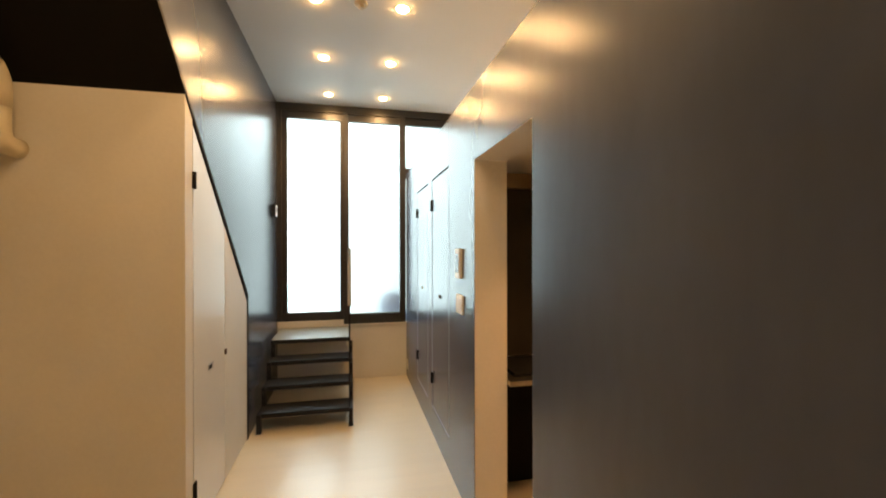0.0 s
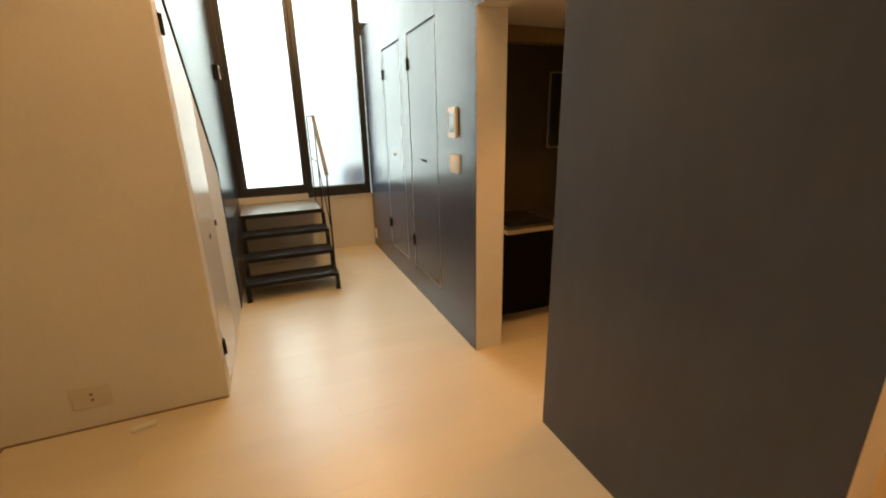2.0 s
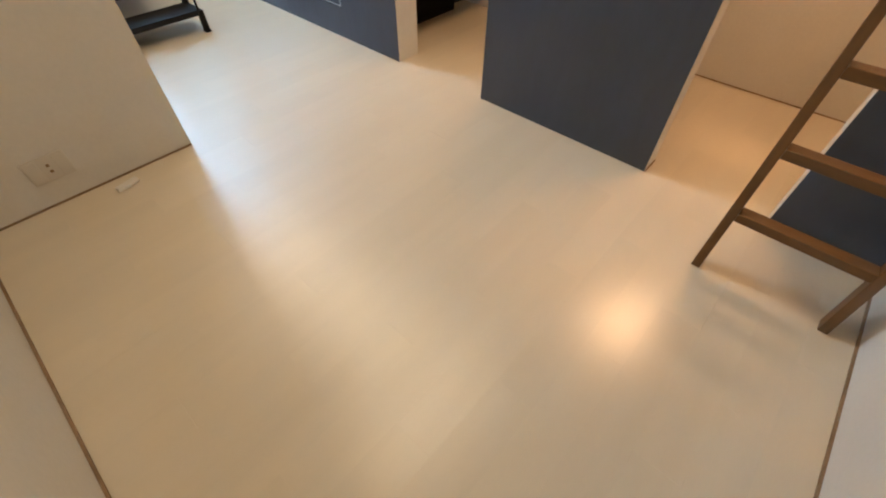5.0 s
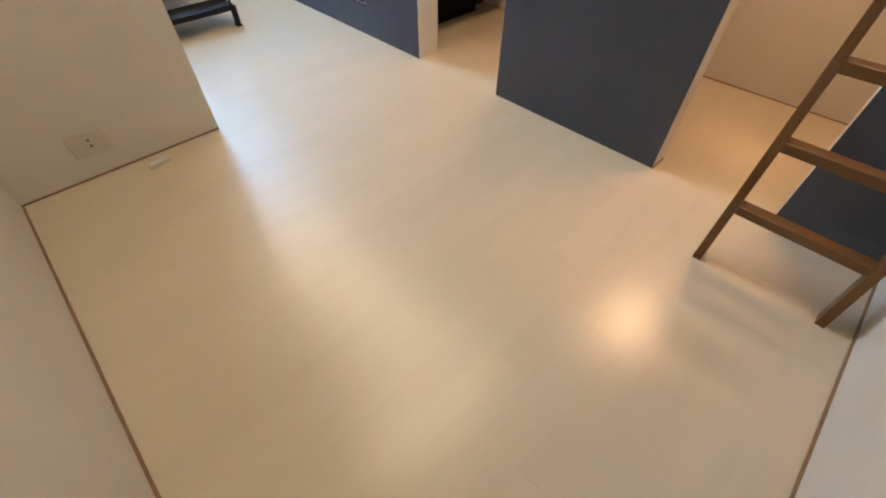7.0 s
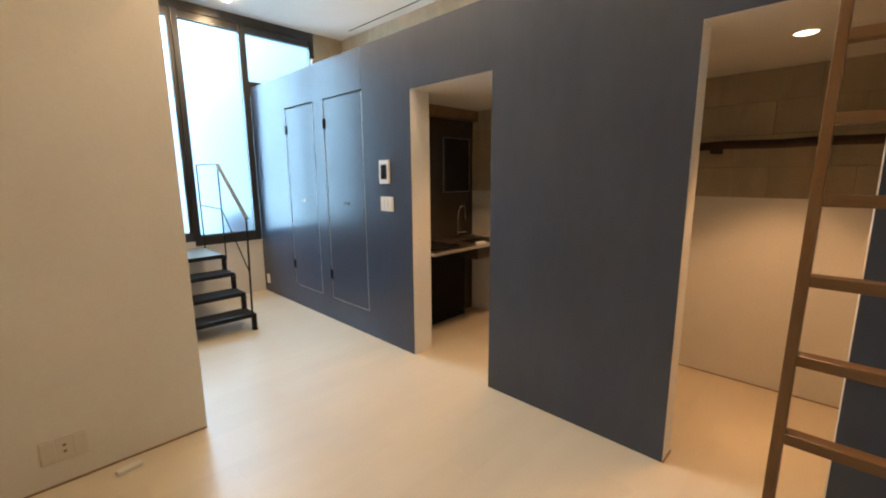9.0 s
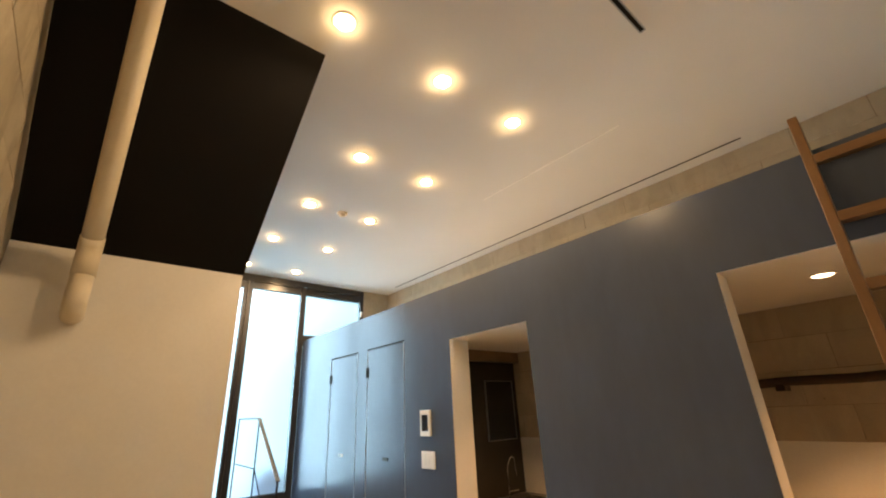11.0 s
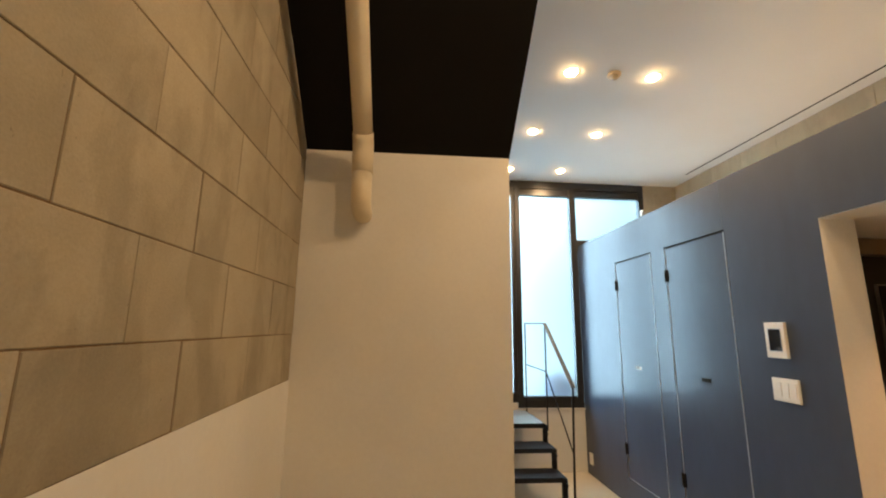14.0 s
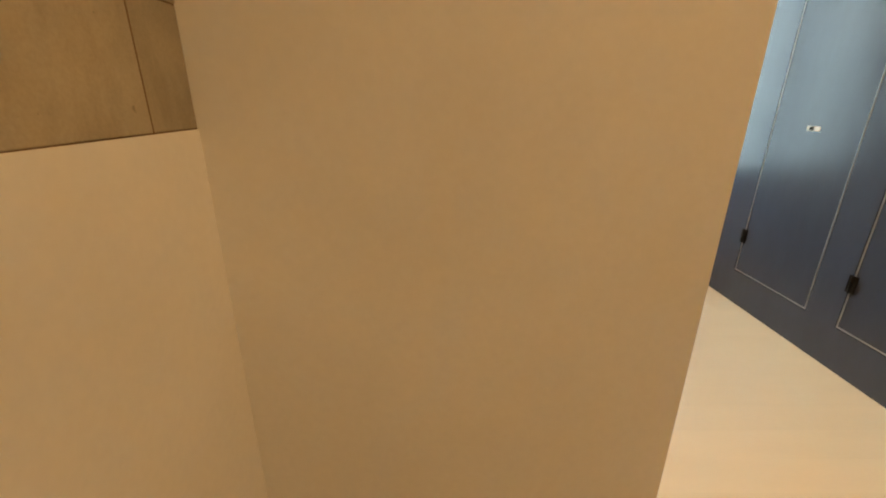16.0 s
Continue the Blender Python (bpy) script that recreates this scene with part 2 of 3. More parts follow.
def tube(path, radius, sides=12, caps=True):
    """A round bar along a path of points."""
    bm = bmesh.new()
    rings, n = [], len(path)
    pts = [Vector(p) for p in path]
    side = None
    for i, p in enumerate(pts):
        way = (pts[min(i + 1, n - 1)] - pts[max(i - 1, 0)]).normalized()
        if side is None:
            side = way.orthogonal().normalized()
        side = (side - way * side.dot(way)).normalized()
        up = way.cross(side)
        rings.append([bm.verts.new(p + radius * (math.cos(a) * side + math.sin(a) * up)) for a in (2 * math.pi * k / sides for k in range(sides))])
    for a, b in zip(rings, rings[1:]):
        for k in range(sides):
            bm.faces.new((a[k], a[(k + 1) % sides], b[(k + 1) % sides], b[k]))
    if caps:
        bm.faces.new(rings[0][::-1])
        bm.faces.new(rings[-1])
    bmesh.ops.recalc_face_normals(bm, faces=bm.faces)
    for f in bm.faces:
        f.smooth = len(f.verts) == 4
    return bm


def bar(a, b, width, depth, up=(0, 0, 1), bevel=0.002):
    """A square-cut bar from a to b."""
    a, b = Vector(a), Vector(b)
    way = (b - a).normalized()
    side = way.cross(Vector(up)).normalized()
    top = side.cross(way)
    turn = Matrix((side, top, way)).transposed().to_4x4()
    bm = bmesh.new()
    cuboid(bm, -width / 2, width / 2, -depth / 2, depth / 2, 0, (b - a).length, bevel)
    bm.transform(Matrix.Translation(a) @ turn)
    return bm


def lathe(profile, sides=24):
    """A turned shape round z: profile of (radius, z)."""
    bm = bmesh.new()
    rings = [[bm.verts.new((r * math.cos(2 * math.pi * k / sides), r * math.sin(2 * math.pi * k / sides), z)) for k in range(sides)] for r, z in profile]
    for a, b in zip(rings, rings[1:]):
        for k in range(sides):
            f = bm.faces.new((a[k], a[(k + 1) % sides], b[(k + 1) % sides], b[k]))
            f.smooth = True
    bmesh.ops.recalc_face_normals(bm, faces=bm.faces)
    return bm


def mesh_of(name, bm, mat):
    me = bpy.data.meshes.new(name)
    bm.to_mesh(me)
    bm.free()
    me.materials.append(mat)
    return me


def part(name, bm, mat, parent=None, label=""):
    ob = new(name, mesh_of(name, bm, mat))
    if parent is not None:
        ob.parent = parent
    return tagged(ob, label)


def setting(name, bm, mat, label, category):
    return tagged(part(name, bm, mat), label, category, kind="structure")


def thing(name, label, category, at=(0, 0, 0), group=""):
    ob = new(name)
    ob.matrix_basis = Matrix.Translation(at)
    return tagged(ob, label, category, group)


def soffit(y):
    return 2.35 - SLOPE * (y - YF)


# ---- structure ----
Y_TOP = YF - (ZC - 2.35) / SLOPE      # where the soffit meets the ceiling
Y_END = 3.64                          # foot of the slope
floor = setting("floor", boxes((XL - 0.1, XR + 0.1, YB - 0.1, YW + 0.1, -0.12, -0.0025)), M_JOINT, "pale cream vinyl plank floor with a soft gloss", "floor")
setting("ceiling", boxes((XL - 0.1, 1.80, YB - 0.1, YW + 0.1, ZC, ZC + 0.12), (1.822, XR + 0.1, YB - 0.1, YW + 0.1, ZC, ZC + 0.12), (1.80, 1.822, YB - 0.1, 0.24, ZC, ZC + 0.12), (1.80, 1.822, 4.63, YW + 0.1, ZC, ZC + 0.12)), M_CEIL, "white painted ceiling with a long dark slot", "ceiling")
# black fill just above the ceiling face stands for the slot's shade
setting("ceiling_slot", boxes((1.79, 1.832, 0.2, 4.7, ZC + 0.12, ZC + 0.13), (1.801, 1.821, 0.241, 4.629, ZC + 0.001, ZC + 0.118)), M_BLACK, "black fill standing for the shade inside the ceiling slot", "trim")
setting("ceiling_seam", boxes((0.953, 0.965, 0.70, 1.96, ZC - 0.004, ZC + 0.002)), material("white_filler", (0.90, 0.90, 0.88), 0.6, spread=0.02), "thin raised seam in the white ceiling paint", "trim")

# the stretch beyond the cupboard is unseen, added to stop a light leak
wall_left = setting("wall_west", boxes((XL - 0.2, XL + 0.0015, YB, YW + 0.2, 0, ZC)), M_MORTAR, "grey concrete block wall above white paint", "wall")
part("painted_band", boxes((XL - 0.004, XL + 0.004, YB, YF, 0, ZP), bevel=0.0), M_WHITE, wall_left, "white painted lower wall")
wall_right = setting("wall_east", boxes((XR + 0.004, XR + 0.2, YB, YW, 0, ZC)), M_MORTAR, "grey concrete block wall behind the blue partition", "wall")
part("painted_band", boxes((XR - 0.004, XR + 0.004, YB, YW, 0, ZP)), M_WHITE, wall_right, "white painted lower wall")
setting("wall_south", boxes((XL, XR, YB - 0.15, YB, 0, ZC)), M_WHITE, "plain white painted back wall", "wall")
# full-height piece behind the stair wall is unseen, added to keep daylight out
wall_n = setting("wall_north", boxes((XS, XR, YW + 0.02, YW + 0.2, 0, 0.64), (XL, XS, YW + 0.02, YW + 0.2, 0, ZC), (1.53, XR, YW, YW + 0.2, 0.64, ZC)), M_WHITE, "white wall below a tall window", "wall")
setting("wall_north_pier", boxes((1.53, XR, YW - 0.006, YW, ZT, ZC)), M_BLOCK, "bare grey concrete beside the window", "wall")

setting("wall_partition", boxes(
    (XB, XB + 0.12, YB, D0 - 0.002, 0, ZT), (XB, XB + 0.12, D0 - 0.002, D1 + 0.002, DZ + 0.002, ZT), (XB, XB + 0.12, D1 + 0.002, 0.95, 0, ZT),
    (XB, XB + 0.19, 0.95, K0 - 0.002, 0, ZT), (XB, XB + 0.19, K0 - 0.002, K1 + 0.002, KZ + 0.002, ZT), (XB, XB + 0.19, K1 + 0.002, 2.795, 0, ZT),
    (XB, XB + 0.19, 2.795, 3.42, 2.138, ZT), (XB, XB + 0.19, 2.795, 3.42, 0, 0.222), (XB, XB + 0.19, 3.42, 3.605, 0, ZT),
    (XB, XB + 0.19, 3.605, 4.20, 2.138, ZT), (XB, XB + 0.19, 3.605, 4.20, 0, 0.222), (XB, XB + 0.19, 4.20, YW + 0.02, 0, ZT),
    (XB + 0.12, XB + 0.19, 2.795, 3.42, 0.222, 2.138), (XB + 0.12, XB + 0.19, 3.605, 4.20, 0.222, 2.138)), M_BLUE,
    "blue-grey gloss painted partition wall with two openings", "wall")
setting("panel_joint", boxes((XB - 0.001, XB + 0.001, 2.7985, 2.8015, 2.139, ZT)), M_SEAM, "fine joint in the blue partition above a door", "trim")
setting("opening_lining_1", boxes((XB + 0.002, XB + 0.192, K0 - 0.002, K0, 0, KZ), (XB + 0.002, XB + 0.192, K1, K1 + 0.002, 0, KZ), (XB + 0.002, XB + 0.192, K0 - 0.002, K1 + 0.002, KZ, KZ + 0.002)), M_WHITE, "white painted lining of the kitchen opening", "door lining")
setting("opening_lining_2", boxes((XB + 0.002, XB + 0.122, D0 - 0.002, D0, 0, DZ), (XB + 0.002, XB + 0.122, D1, D1 + 0.002, 0, DZ), (XB + 0.002, XB + 0.122, D0 - 0.002, D1 + 0.002, DZ, DZ + 0.002)), M_WHITE, "white painted lining of the closet opening", "door lining")
setting("loft_floor", boxes((XB + 0.19, XR, YB, YW, 2.066, ZT), (XB + 0.12, XB + 0.19, YB, 0.95, 2.066, ZT)), M_WHITE, "white underside of the loft over closet and kitchen", "ceiling")
setting("wall_between", boxes((XB + 0.12, XR, 0.95, 1.05, 0, 2.066)), M_WHITE, "white wall between closet and kitchen", "wall")
setting("wall_kitchen", boxes((XB + 0.19, XR, 2.67, 2.75, 0, 2.066)), M_TILE, "dark brown panelled kitchen wall", "wall")

setting("wall_stair", prism([(Y_TOP + 0.03, ZC), (Y_END + 0.01, soffit(Y_END) + 0.02), (Y_END + 0.01, 0), (YW + 0.02, 0), (YW + 0.02, ZC)], "x", XS - 0.1, XS), M_BLUE, "blue-grey gloss wall beside the stair soffit", "wall")
setting("stair_soffit", prism([(Y_TOP, ZC), (Y_END, soffit(Y_END) - 0.0), (Y_END, soffit(Y_END) + 0.18), (Y_TOP + 0.2, ZC)], "x", XL, XS - 0.102), M_BLACK, "black sloping underside of a staircase", "soffit")
setting("soffit_edge", prism([(Y_TOP, ZC), (Y_END - 0.02, soffit(Y_END - 0.02)), (Y_END - 0.02, 0), (Y_END + 0.012, 0), (Y_END + 0.012, soffit(Y_END) + 0.022), (Y_TOP + 0.034, ZC)], "x", XS - 0.104, XS + 0.004), M_BLACK, "thin black steel edge along the stair slope", "trim")
setting("wall_cupboard", boxes((XL, XS - 0.045, YF, YF + 0.08, 0, 2.345)), M_WHITE, "white painted end wall under the stair", "wall")
setting("cupboard_post", prism([(YF, 0), (2.428, 0), (2.428, soffit(2.428) - 0.012), (YF, 2.345)], "x", XS - 0.045, XS), M_WHITE, "white corner post of the cupboard", "trim")
for nm, b in (("baseboard_1", (XL + 0.004, XS - 0.002, YF - 0.006, YF, 0.0, 0.008)), ("baseboard_2", (XL + 0.004, XL + 0.013, YB, YF - 0.006, 0.0, 0.008)), ("baseboard_3", (XL + 0.013, XB, YB, YB + 0.008, 0.0, 0.008)), ("baseboard_4", (XR - 0.010, XR - 0.004, YB, 0.95, 0.0, 0.006)), ("baseboard_5", (XB + 0.0, XB + 0.12, D1 - 0.006, D1, 0.0, 0.012))):
    setting(nm, boxes(b), M_BROWN, "thin brown joint at the foot of the wall", "trim")

# ---- window ----
window = setting("window_1", boxes((XS, 1.53, YW, YW + 0.09, 3.16, ZC)), M_FRAME, "tall black framed window with three frosted panes", "window")
for b in ((XS, 1.53, YW + 0.015, YW + 0.085, 3.075, 3.16), (XS, XS + 0.05, YW, YW + 0.09, 0.715, 3.16), (XS + 0.05, XS + 0.11, YW + 0.02, YW + 0.08, 0.72, 3.075), (-0.118, -0.075, YW + 0.01, YW + 0.085, 0.72, 3.075), (-0.075, -0.014, YW - 0.005, YW + 0.09, 0.66, 3.16), (0.592, 0.665, YW - 0.005, YW + 0.09, 0.66, 3.16), (1.47, 1.53, YW, YW + 0.09, 2.4, 3.16), (0.665, 1.47, YW, YW + 0.09, 2.42, 2.54), (XS + 0.05, -0.075, YW + 0.0, YW + 0.088, 0.715, 0.815), (-0.014, 0.592, YW - 0.003, YW + 0.088, 0.66, 0.78)):
    part("window_frame", boxes(b, bevel=0.004), M_FRAME, window)
for b in ((XS + 0.1, -0.11, YW + 0.045, YW + 0.053, 0.80, 3.09), (-0.02, 0.60, YW + 0.045, YW + 0.053, 0.76, 3.09), (0.66, 1.48, YW + 0.045, YW + 0.053, 2.53, 3.09)):
    part("pane", boxes(b), M_GLASS, window, "frosted glass pane").visible_shadow = False
part("window_sill", boxes((XS + 0.002, -0.076, YW - 0.002, YW + 0.19, 0.641, 0.714), bevel=0.003), M_WHITE, window, "white painted sill")
part("window_sill", boxes((-0.074, XB, YW - 0.002, YW + 0.19, 0.641, 0.659), bevel=0.003), M_WHITE, window, "white painted sill")
catch = part("catch", boxes((1.475, 1.495, YW - 0.035, YW, 2.86, 2.93), (1.478, 1.492, YW - 0.06, YW - 0.03, 2.905, 2.925), bevel=0.003), M_PLASTIC, window, "white window catch")
tagged(part("backdrop", boxes((-9, 10, YW + 4.0, YW + 4.02, -3, 11)), M_OUT), "pale overcast daylight outside the window", "backdrop", kind="structure")

unit = thing("water_butt", "dark blue barrel standing outside the frosted window", "barrel", (0.55, YW + 0.5, 0.0))
part("body", lathe([(0.0005, 0.0), (0.17, 0.0), (0.19, 0.25), (0.195, 0.6), (0.17, 0.88), (0.12, 0.96), (0.0005, 0.98)]), material("blue_plastic", (0.12, 0.19, 0.36), 0.5), unit)
setting("ground", boxes((-9, 10, YW + 0.2, YW + 4.0, -0.14, -0.02)), material("outside_paving", (0.3, 0.3, 0.28), 0.9, spread=0.15), "pale paving outside the window", "ground")

# ---- lamps ----
LAMPS = [(x, y) for y in (1.11, 2.02, 2.895, 3.78, 4.68) for x in (-0.225, 0.365)] + [(-0.83, 1.10)]


def downlight(x, y, z, group, label, bulb=None, deep=1.0):
    ob = thing("ceiling_downlight", label, "downlight", (x, y, z), group)
    part("rim", lathe([(0.045, 0.0), (0.046, -0.003), (0.058, -0.002), (0.060, 0.0)]), M_PLASTIC, ob, "thin white rim")
    part("bulb", lathe([(0.0005, -0.030 * deep), (0.018, -0.027 * deep), (0.034, -0.018 * deep), (0.044, -0.004 * deep), (0.044, 0.0)]), bulb or M_BULB, ob, "glowing warm bulb").visible_shadow = False
    if deep > 0.5:
        part("lens_lip", tube([(0.024 * math.cos(a), 0.024 * math.sin(a), -0.028 * deep) for a in [math.pi * (1.08 + 0.12 * k) for k in range(8)]], 0.0028, 6), M_RUST, ob, "dark lip of the lamp lens").visible_shadow = False
    return ob


def lamp(x, y, z, watts, size=0.03, wide=176, soft=0.35, tint=WARM):
    d = bpy.data.lights.new("bulb_light", "SPOT")
    d.energy, d.color, d.shadow_soft_size = watts, tint, size
    d.spot_size, d.spot_blend = radians(wide), soft
    new("bulb_light", d).location = (x, y, z)


for x, y in LAMPS:
    downlight(x, y, ZC, "downlights in the ceiling", "small round warm downlight set in the white ceiling", deep=0.85)
    lamp(x, y, ZC - 0.035, BULB_WATTS)
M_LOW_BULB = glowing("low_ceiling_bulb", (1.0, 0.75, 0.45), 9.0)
downlight(1.207, 0.04, 2.066, "", "round warm downlight in the closet ceiling", M_LOW_BULB, 0.3)
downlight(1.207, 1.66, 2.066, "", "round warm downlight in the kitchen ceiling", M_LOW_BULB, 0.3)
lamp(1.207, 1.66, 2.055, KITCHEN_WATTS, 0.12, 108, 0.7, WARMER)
lamp(1.207, 0.04, 2.055, CLOSET_WATTS, 0.20, 93, 0.32, WARMER)
slot = thing("air_slot", "narrow dark slot diffuser in the white ceiling", "air vent", (0.10, 0.247, ZC))
part("recess", boxes((-0.245, 0.245, -0.010, 0.010, -0.0025, 0.0)), M_BLACK, slot, "dark slot")
for b in ((-0.25, 0.25, -0.016, -0.010), (-0.25, 0.25, 0.010, 0.016), (0.245, 0.252, -0.010, 0.010), (-0.252, -0.245, -0.010, 0.010)):
    part("frame", boxes((*b, -0.006, 0.0), bevel=0.001), M_ALU, slot, "thin metal frame")
detector = thing("smoke_detector", "small white smoke detector on the ceiling", "smoke detector", (0.078, 2.89, ZC))
part("base", lathe([(0.045, 0.0), (0.045, -0.012), (0.03, -0.016), (0.0005, -0.016)]), M_TAN, detector)
part("sensor", lathe([(0.026, -0.016), (0.024, -0.034), (0.0005, -0.036)]), M_TAN, detector)


# ---- doors ----
def hinge(parent, x, y, z, way):
    part("hinge", boxes((x - 0.007 if way > 0 else x, x if way > 0 else x + 0.007, y - 0.022, y + 0.022, z - 0.045, z + 0.045), bevel=0.0015), M_BLACK, parent, "black steel hinge")
    part("hinge_pin", tube([(x - way * 0.008, y, z - 0.045), (x - way * 0.008, y, z + 0.045)], 0.007, 8), M_BLACK, parent)


def closet_door(name, y0, y1, z0, z1, lock_y, label, metal):
    ob = tagged(part(name, boxes((XB + 0.002, XB + 0.035, y0 + 0.008, y1 - 0.008, z0 + 0.008, z1 - 0.008)), M_BLUE), label, "door", "closet doors")
    # solid black strip in place of the shade in the top gap
    part("top_gap", boxes((XB - 0.001, XB + 0.03, y0, y1, z1 - 0.009, z1 - 0.001)), M_BLACK, ob, "black strip standing for the shaded gap above the door")
    for b in ((y0 + 0.001, y0 + 0.0048, z0, z1 - 0.009), (y1 - 0.0048, y1 - 0.001, z0, z1 - 0.009), (y0 + 0.005, y1 - 0.005, z0 + 0.001, z0 + 0.0048)):
        part("edge_strip", boxes((XB - 0.001, XB + 0.03, *b)), M_ALU, ob, "light metal edge strip")
    for z in (1.916, 0.471):
        hinge(ob, XB, y1 - 0.004, z, 1)
    # what each plate reflects is in its colour: door_1 white, door_2 black
    plate = part("latch_plate", boxes((XB - 0.001, XB + 0.004, lock_y - 0.042, lock_y + 0.042, 1.172, 1.198), bevel=0.001), metal, ob, "flush metal latch plate, reflection put into its colour")
    part("latch_hole", boxes((XB - 0.003, XB, lock_y - 0.004 if metal is M_PLASTIC else lock_y - 0.039, lock_y + (0.024 if metal is M_PLASTIC else 0.039), 1.175, 1.195)), M_BLACK, plate, "black patch on the latch plate")
    return ob


closet_door("door_1", 3.61, 4.195, 0.227, 2.133, 3.90, "narrow flush blue-grey closet door, closed", M_PLASTIC)
closet_door("door_2", 2.80, 3.415, 0.227, 2.133, 3.09, "wider flush blue-grey closet door, closed", M_STEEL)


def under_stair():
    """Door and fixed panel that close the cupboard under the slope."""
    y0, y1, gap = 2.440, 3.01, 0.030
    door = tagged(part("door_3", prism([(y0, 0.012), (y1 - 0.003, 0.012), (y1 - 0.003, soffit(y1) - gap), (y0, soffit(y0) - gap)], "x", XS - 0.03, XS - 0.001), M_DOOR), "white painted sloping cupboard door, closed", "door")
    for z in (1.925, 0.255):
        hinge(door, XS, y0 + 0.004, z, -1)
    plate = part("latch_plate", boxes((XS - 0.003, XS + 0.002, 2.68, 2.77, 0.835, 0.868), bevel=0.001), M_LATCH, door, "flush chrome latch plate")
    part("latch_hole", boxes((XS + 0.001, XS + 0.004, 2.69, 2.73, 0.840, 0.862)), M_BLACK, plate)
    panel = tagged(part("cupboard_panel", prism([(y1 + 0.003, 0.012), (Y_END - 0.022, 0.012), (Y_END - 0.022, soffit(Y_END) - 0.03), (y1 + 0.003, soffit(y1) - gap)], "x", XS - 0.03, XS - 0.001), M_WHITE), "white fixed panel under the stair slope", "panel")
    part("knob", boxes((XS - 0.002, XS + 0.008, 3.0, 3.03, 0.85, 0.885), bevel=0.003), M_RUST, panel, "small brown catch")
    # black sheet close behind the door gives its gaps their dark
    setting("cupboard_back", prism([(y0, 0.0), (Y_END - 0.02, 0.0), (Y_END - 0.02, soffit(Y_END) - 0.02), (y0, soffit(y0) - 0.02)], "x", XS - 0.05, XS - 0.04), M_BLACK, "black sheet standing for the unlit inside of the cupboard", "panel")


under_stair()


# ---- steel steps with rail ----
def steel_steps():
    ob = thing("steel_steps", "black steel steps with a railing leading up to the window", "steps", (-0.37, 3.95, 0))
    x0, x1 = -0.735, -0.012
    t = Matrix.Translation((0.37, -3.95, 0))

    def add(name, bm, mat, label=""):
        bm.transform(t)
        return part(name, bm, mat, ob, label)

    noses = [(3.72, 0.16), (3.95, 0.32), (4.18, 0.48)]
    for y, z in noses:
        add("tread", boxes((x0, x1, y, y + 0.245, z - 0.006, z), (x0, x1, y, y + 0.005, z - 0.038, z), (x0, x1, y + 0.24, y + 0.245, z - 0.03, z), bevel=0.0015), M_STEEL, "folded black steel tread")
    add("platform", boxes((x0 - 0.04, x1, 4.40, YW - 0.003, 0.632, 0.64)), M_PLATE, "sheet platform, the window's reflection put into its grey")
    add("platform_edge", boxes((x0 - 0.04, x1, 4.39, 4.398, 0.60, 0.641), (x1 + 0.001, x1 + 0.007, 4.29, YW - 0.006, 0.60, 0.641), bevel=0.001), M_STEEL, "black steel edge")
    for x in (x0 - 0.019, x1 + 0.017):
        for (y, z), up in zip(noses, (0.32, 0.48, 0.60)):
            add("stringer_tread", boxes((x - 0.018, x + 0.018, y - 0.016, y + 0.262, z - 0.042, z - 0.002), bevel=0.002), M_STEEL)
            add("stringer_riser", boxes((x - 0.0178, x + 0.0178, y + 0.210, y + 0.256, z - 0.002, up - 0.002), bevel=0.002), M_STEEL)
            add("gusset", prism([(y + 0.150, up - 0.031), (y + 0.214, up - 0.031), (y + 0.214, up - 0.085)], "x", x - 0.005, x + 0.005), M_STEEL)
        add("leg", boxes((x - 0.0178, x + 0.0178, 3.706, 3.750, 0.0, 0.119), bevel=0.002), M_STEEL)
        add("foot", boxes((x - 0.021, x + 0.021, 3.698, 3.758, 0.0, 0.012), bevel=0.001), M_STEEL)
    xr = -0.006
    add("post", bar((xr, 3.728, 0.14), (xr, 3.668, 1.07), 0.014, 0.014, (0, 1, 0)), M_STEEL)
    add("post", bar((xr, 4.295, 0.60), (xr, 4.295, 1.552), 0.012, 0.012, (0, 1, 0)), M_STEEL)
    add("post", bar((xr, 4.965, 0.60), (xr, 4.965, 1.56), 0.012, 0.012, (0, 1, 0)), M_STEEL)
    add("handrail", bar((xr, 3.655, 1.06), (xr, 4.295, 1.555), 0.034, 0.010), M_RAIL, "flat satin steel handrail, lamp light put into its tan colour")
    add("handrail", bar((xr, 4.29, 1.556), (xr, 4.975, 1.562), 0.012, 0.012), M_STEEL)
    add("mid_rail", bar((xr, 4.295, 1.115), (xr, 4.965, 1.125), 0.009, 0.009), M_STEEL)
    add("mid_rail", bar((xr, 3.70, 0.56), (xr, 4.295, 1.115), 0.009, 0.009), M_STEEL)
    return ob


steel_steps()


# ---- ladder ----
def ladder():
    ob = thing("wooden_ladder", "brown stained wooden ladder leaning on the blue wall", "ladder", (0.235, -0.352, 0))
    lean, foot = 0.178, 0.24
    t = Matrix.Translation((-0.235, 0.352, 0))
    for y in (-0.110, -0.588):
        bm = bar((foot, y, 0.0), (foot + lean * 2.64, y, 2.64), 0.034, 0.062, (1, 0, 0), 0.004)
        for v in bm.verts:
            if v.co.z < 0.03:
                v.co.z = 0.0
        bm.transform(t)
        part("rail", bm, M_WOOD, ob)
    for k in range(9):
        z = 0.263 + 0.268 * k
        bm = bmesh.new()
        cuboid(bm, -0.030, 0.028, -0.571, -0.127, -0.015, 0.024, 0.004)
        bm.transform(t @ Matrix.Translation((foot + lean * z, 0, z)))
        part("rung", bm, M_RUNG, ob)
    return ob


ladder()


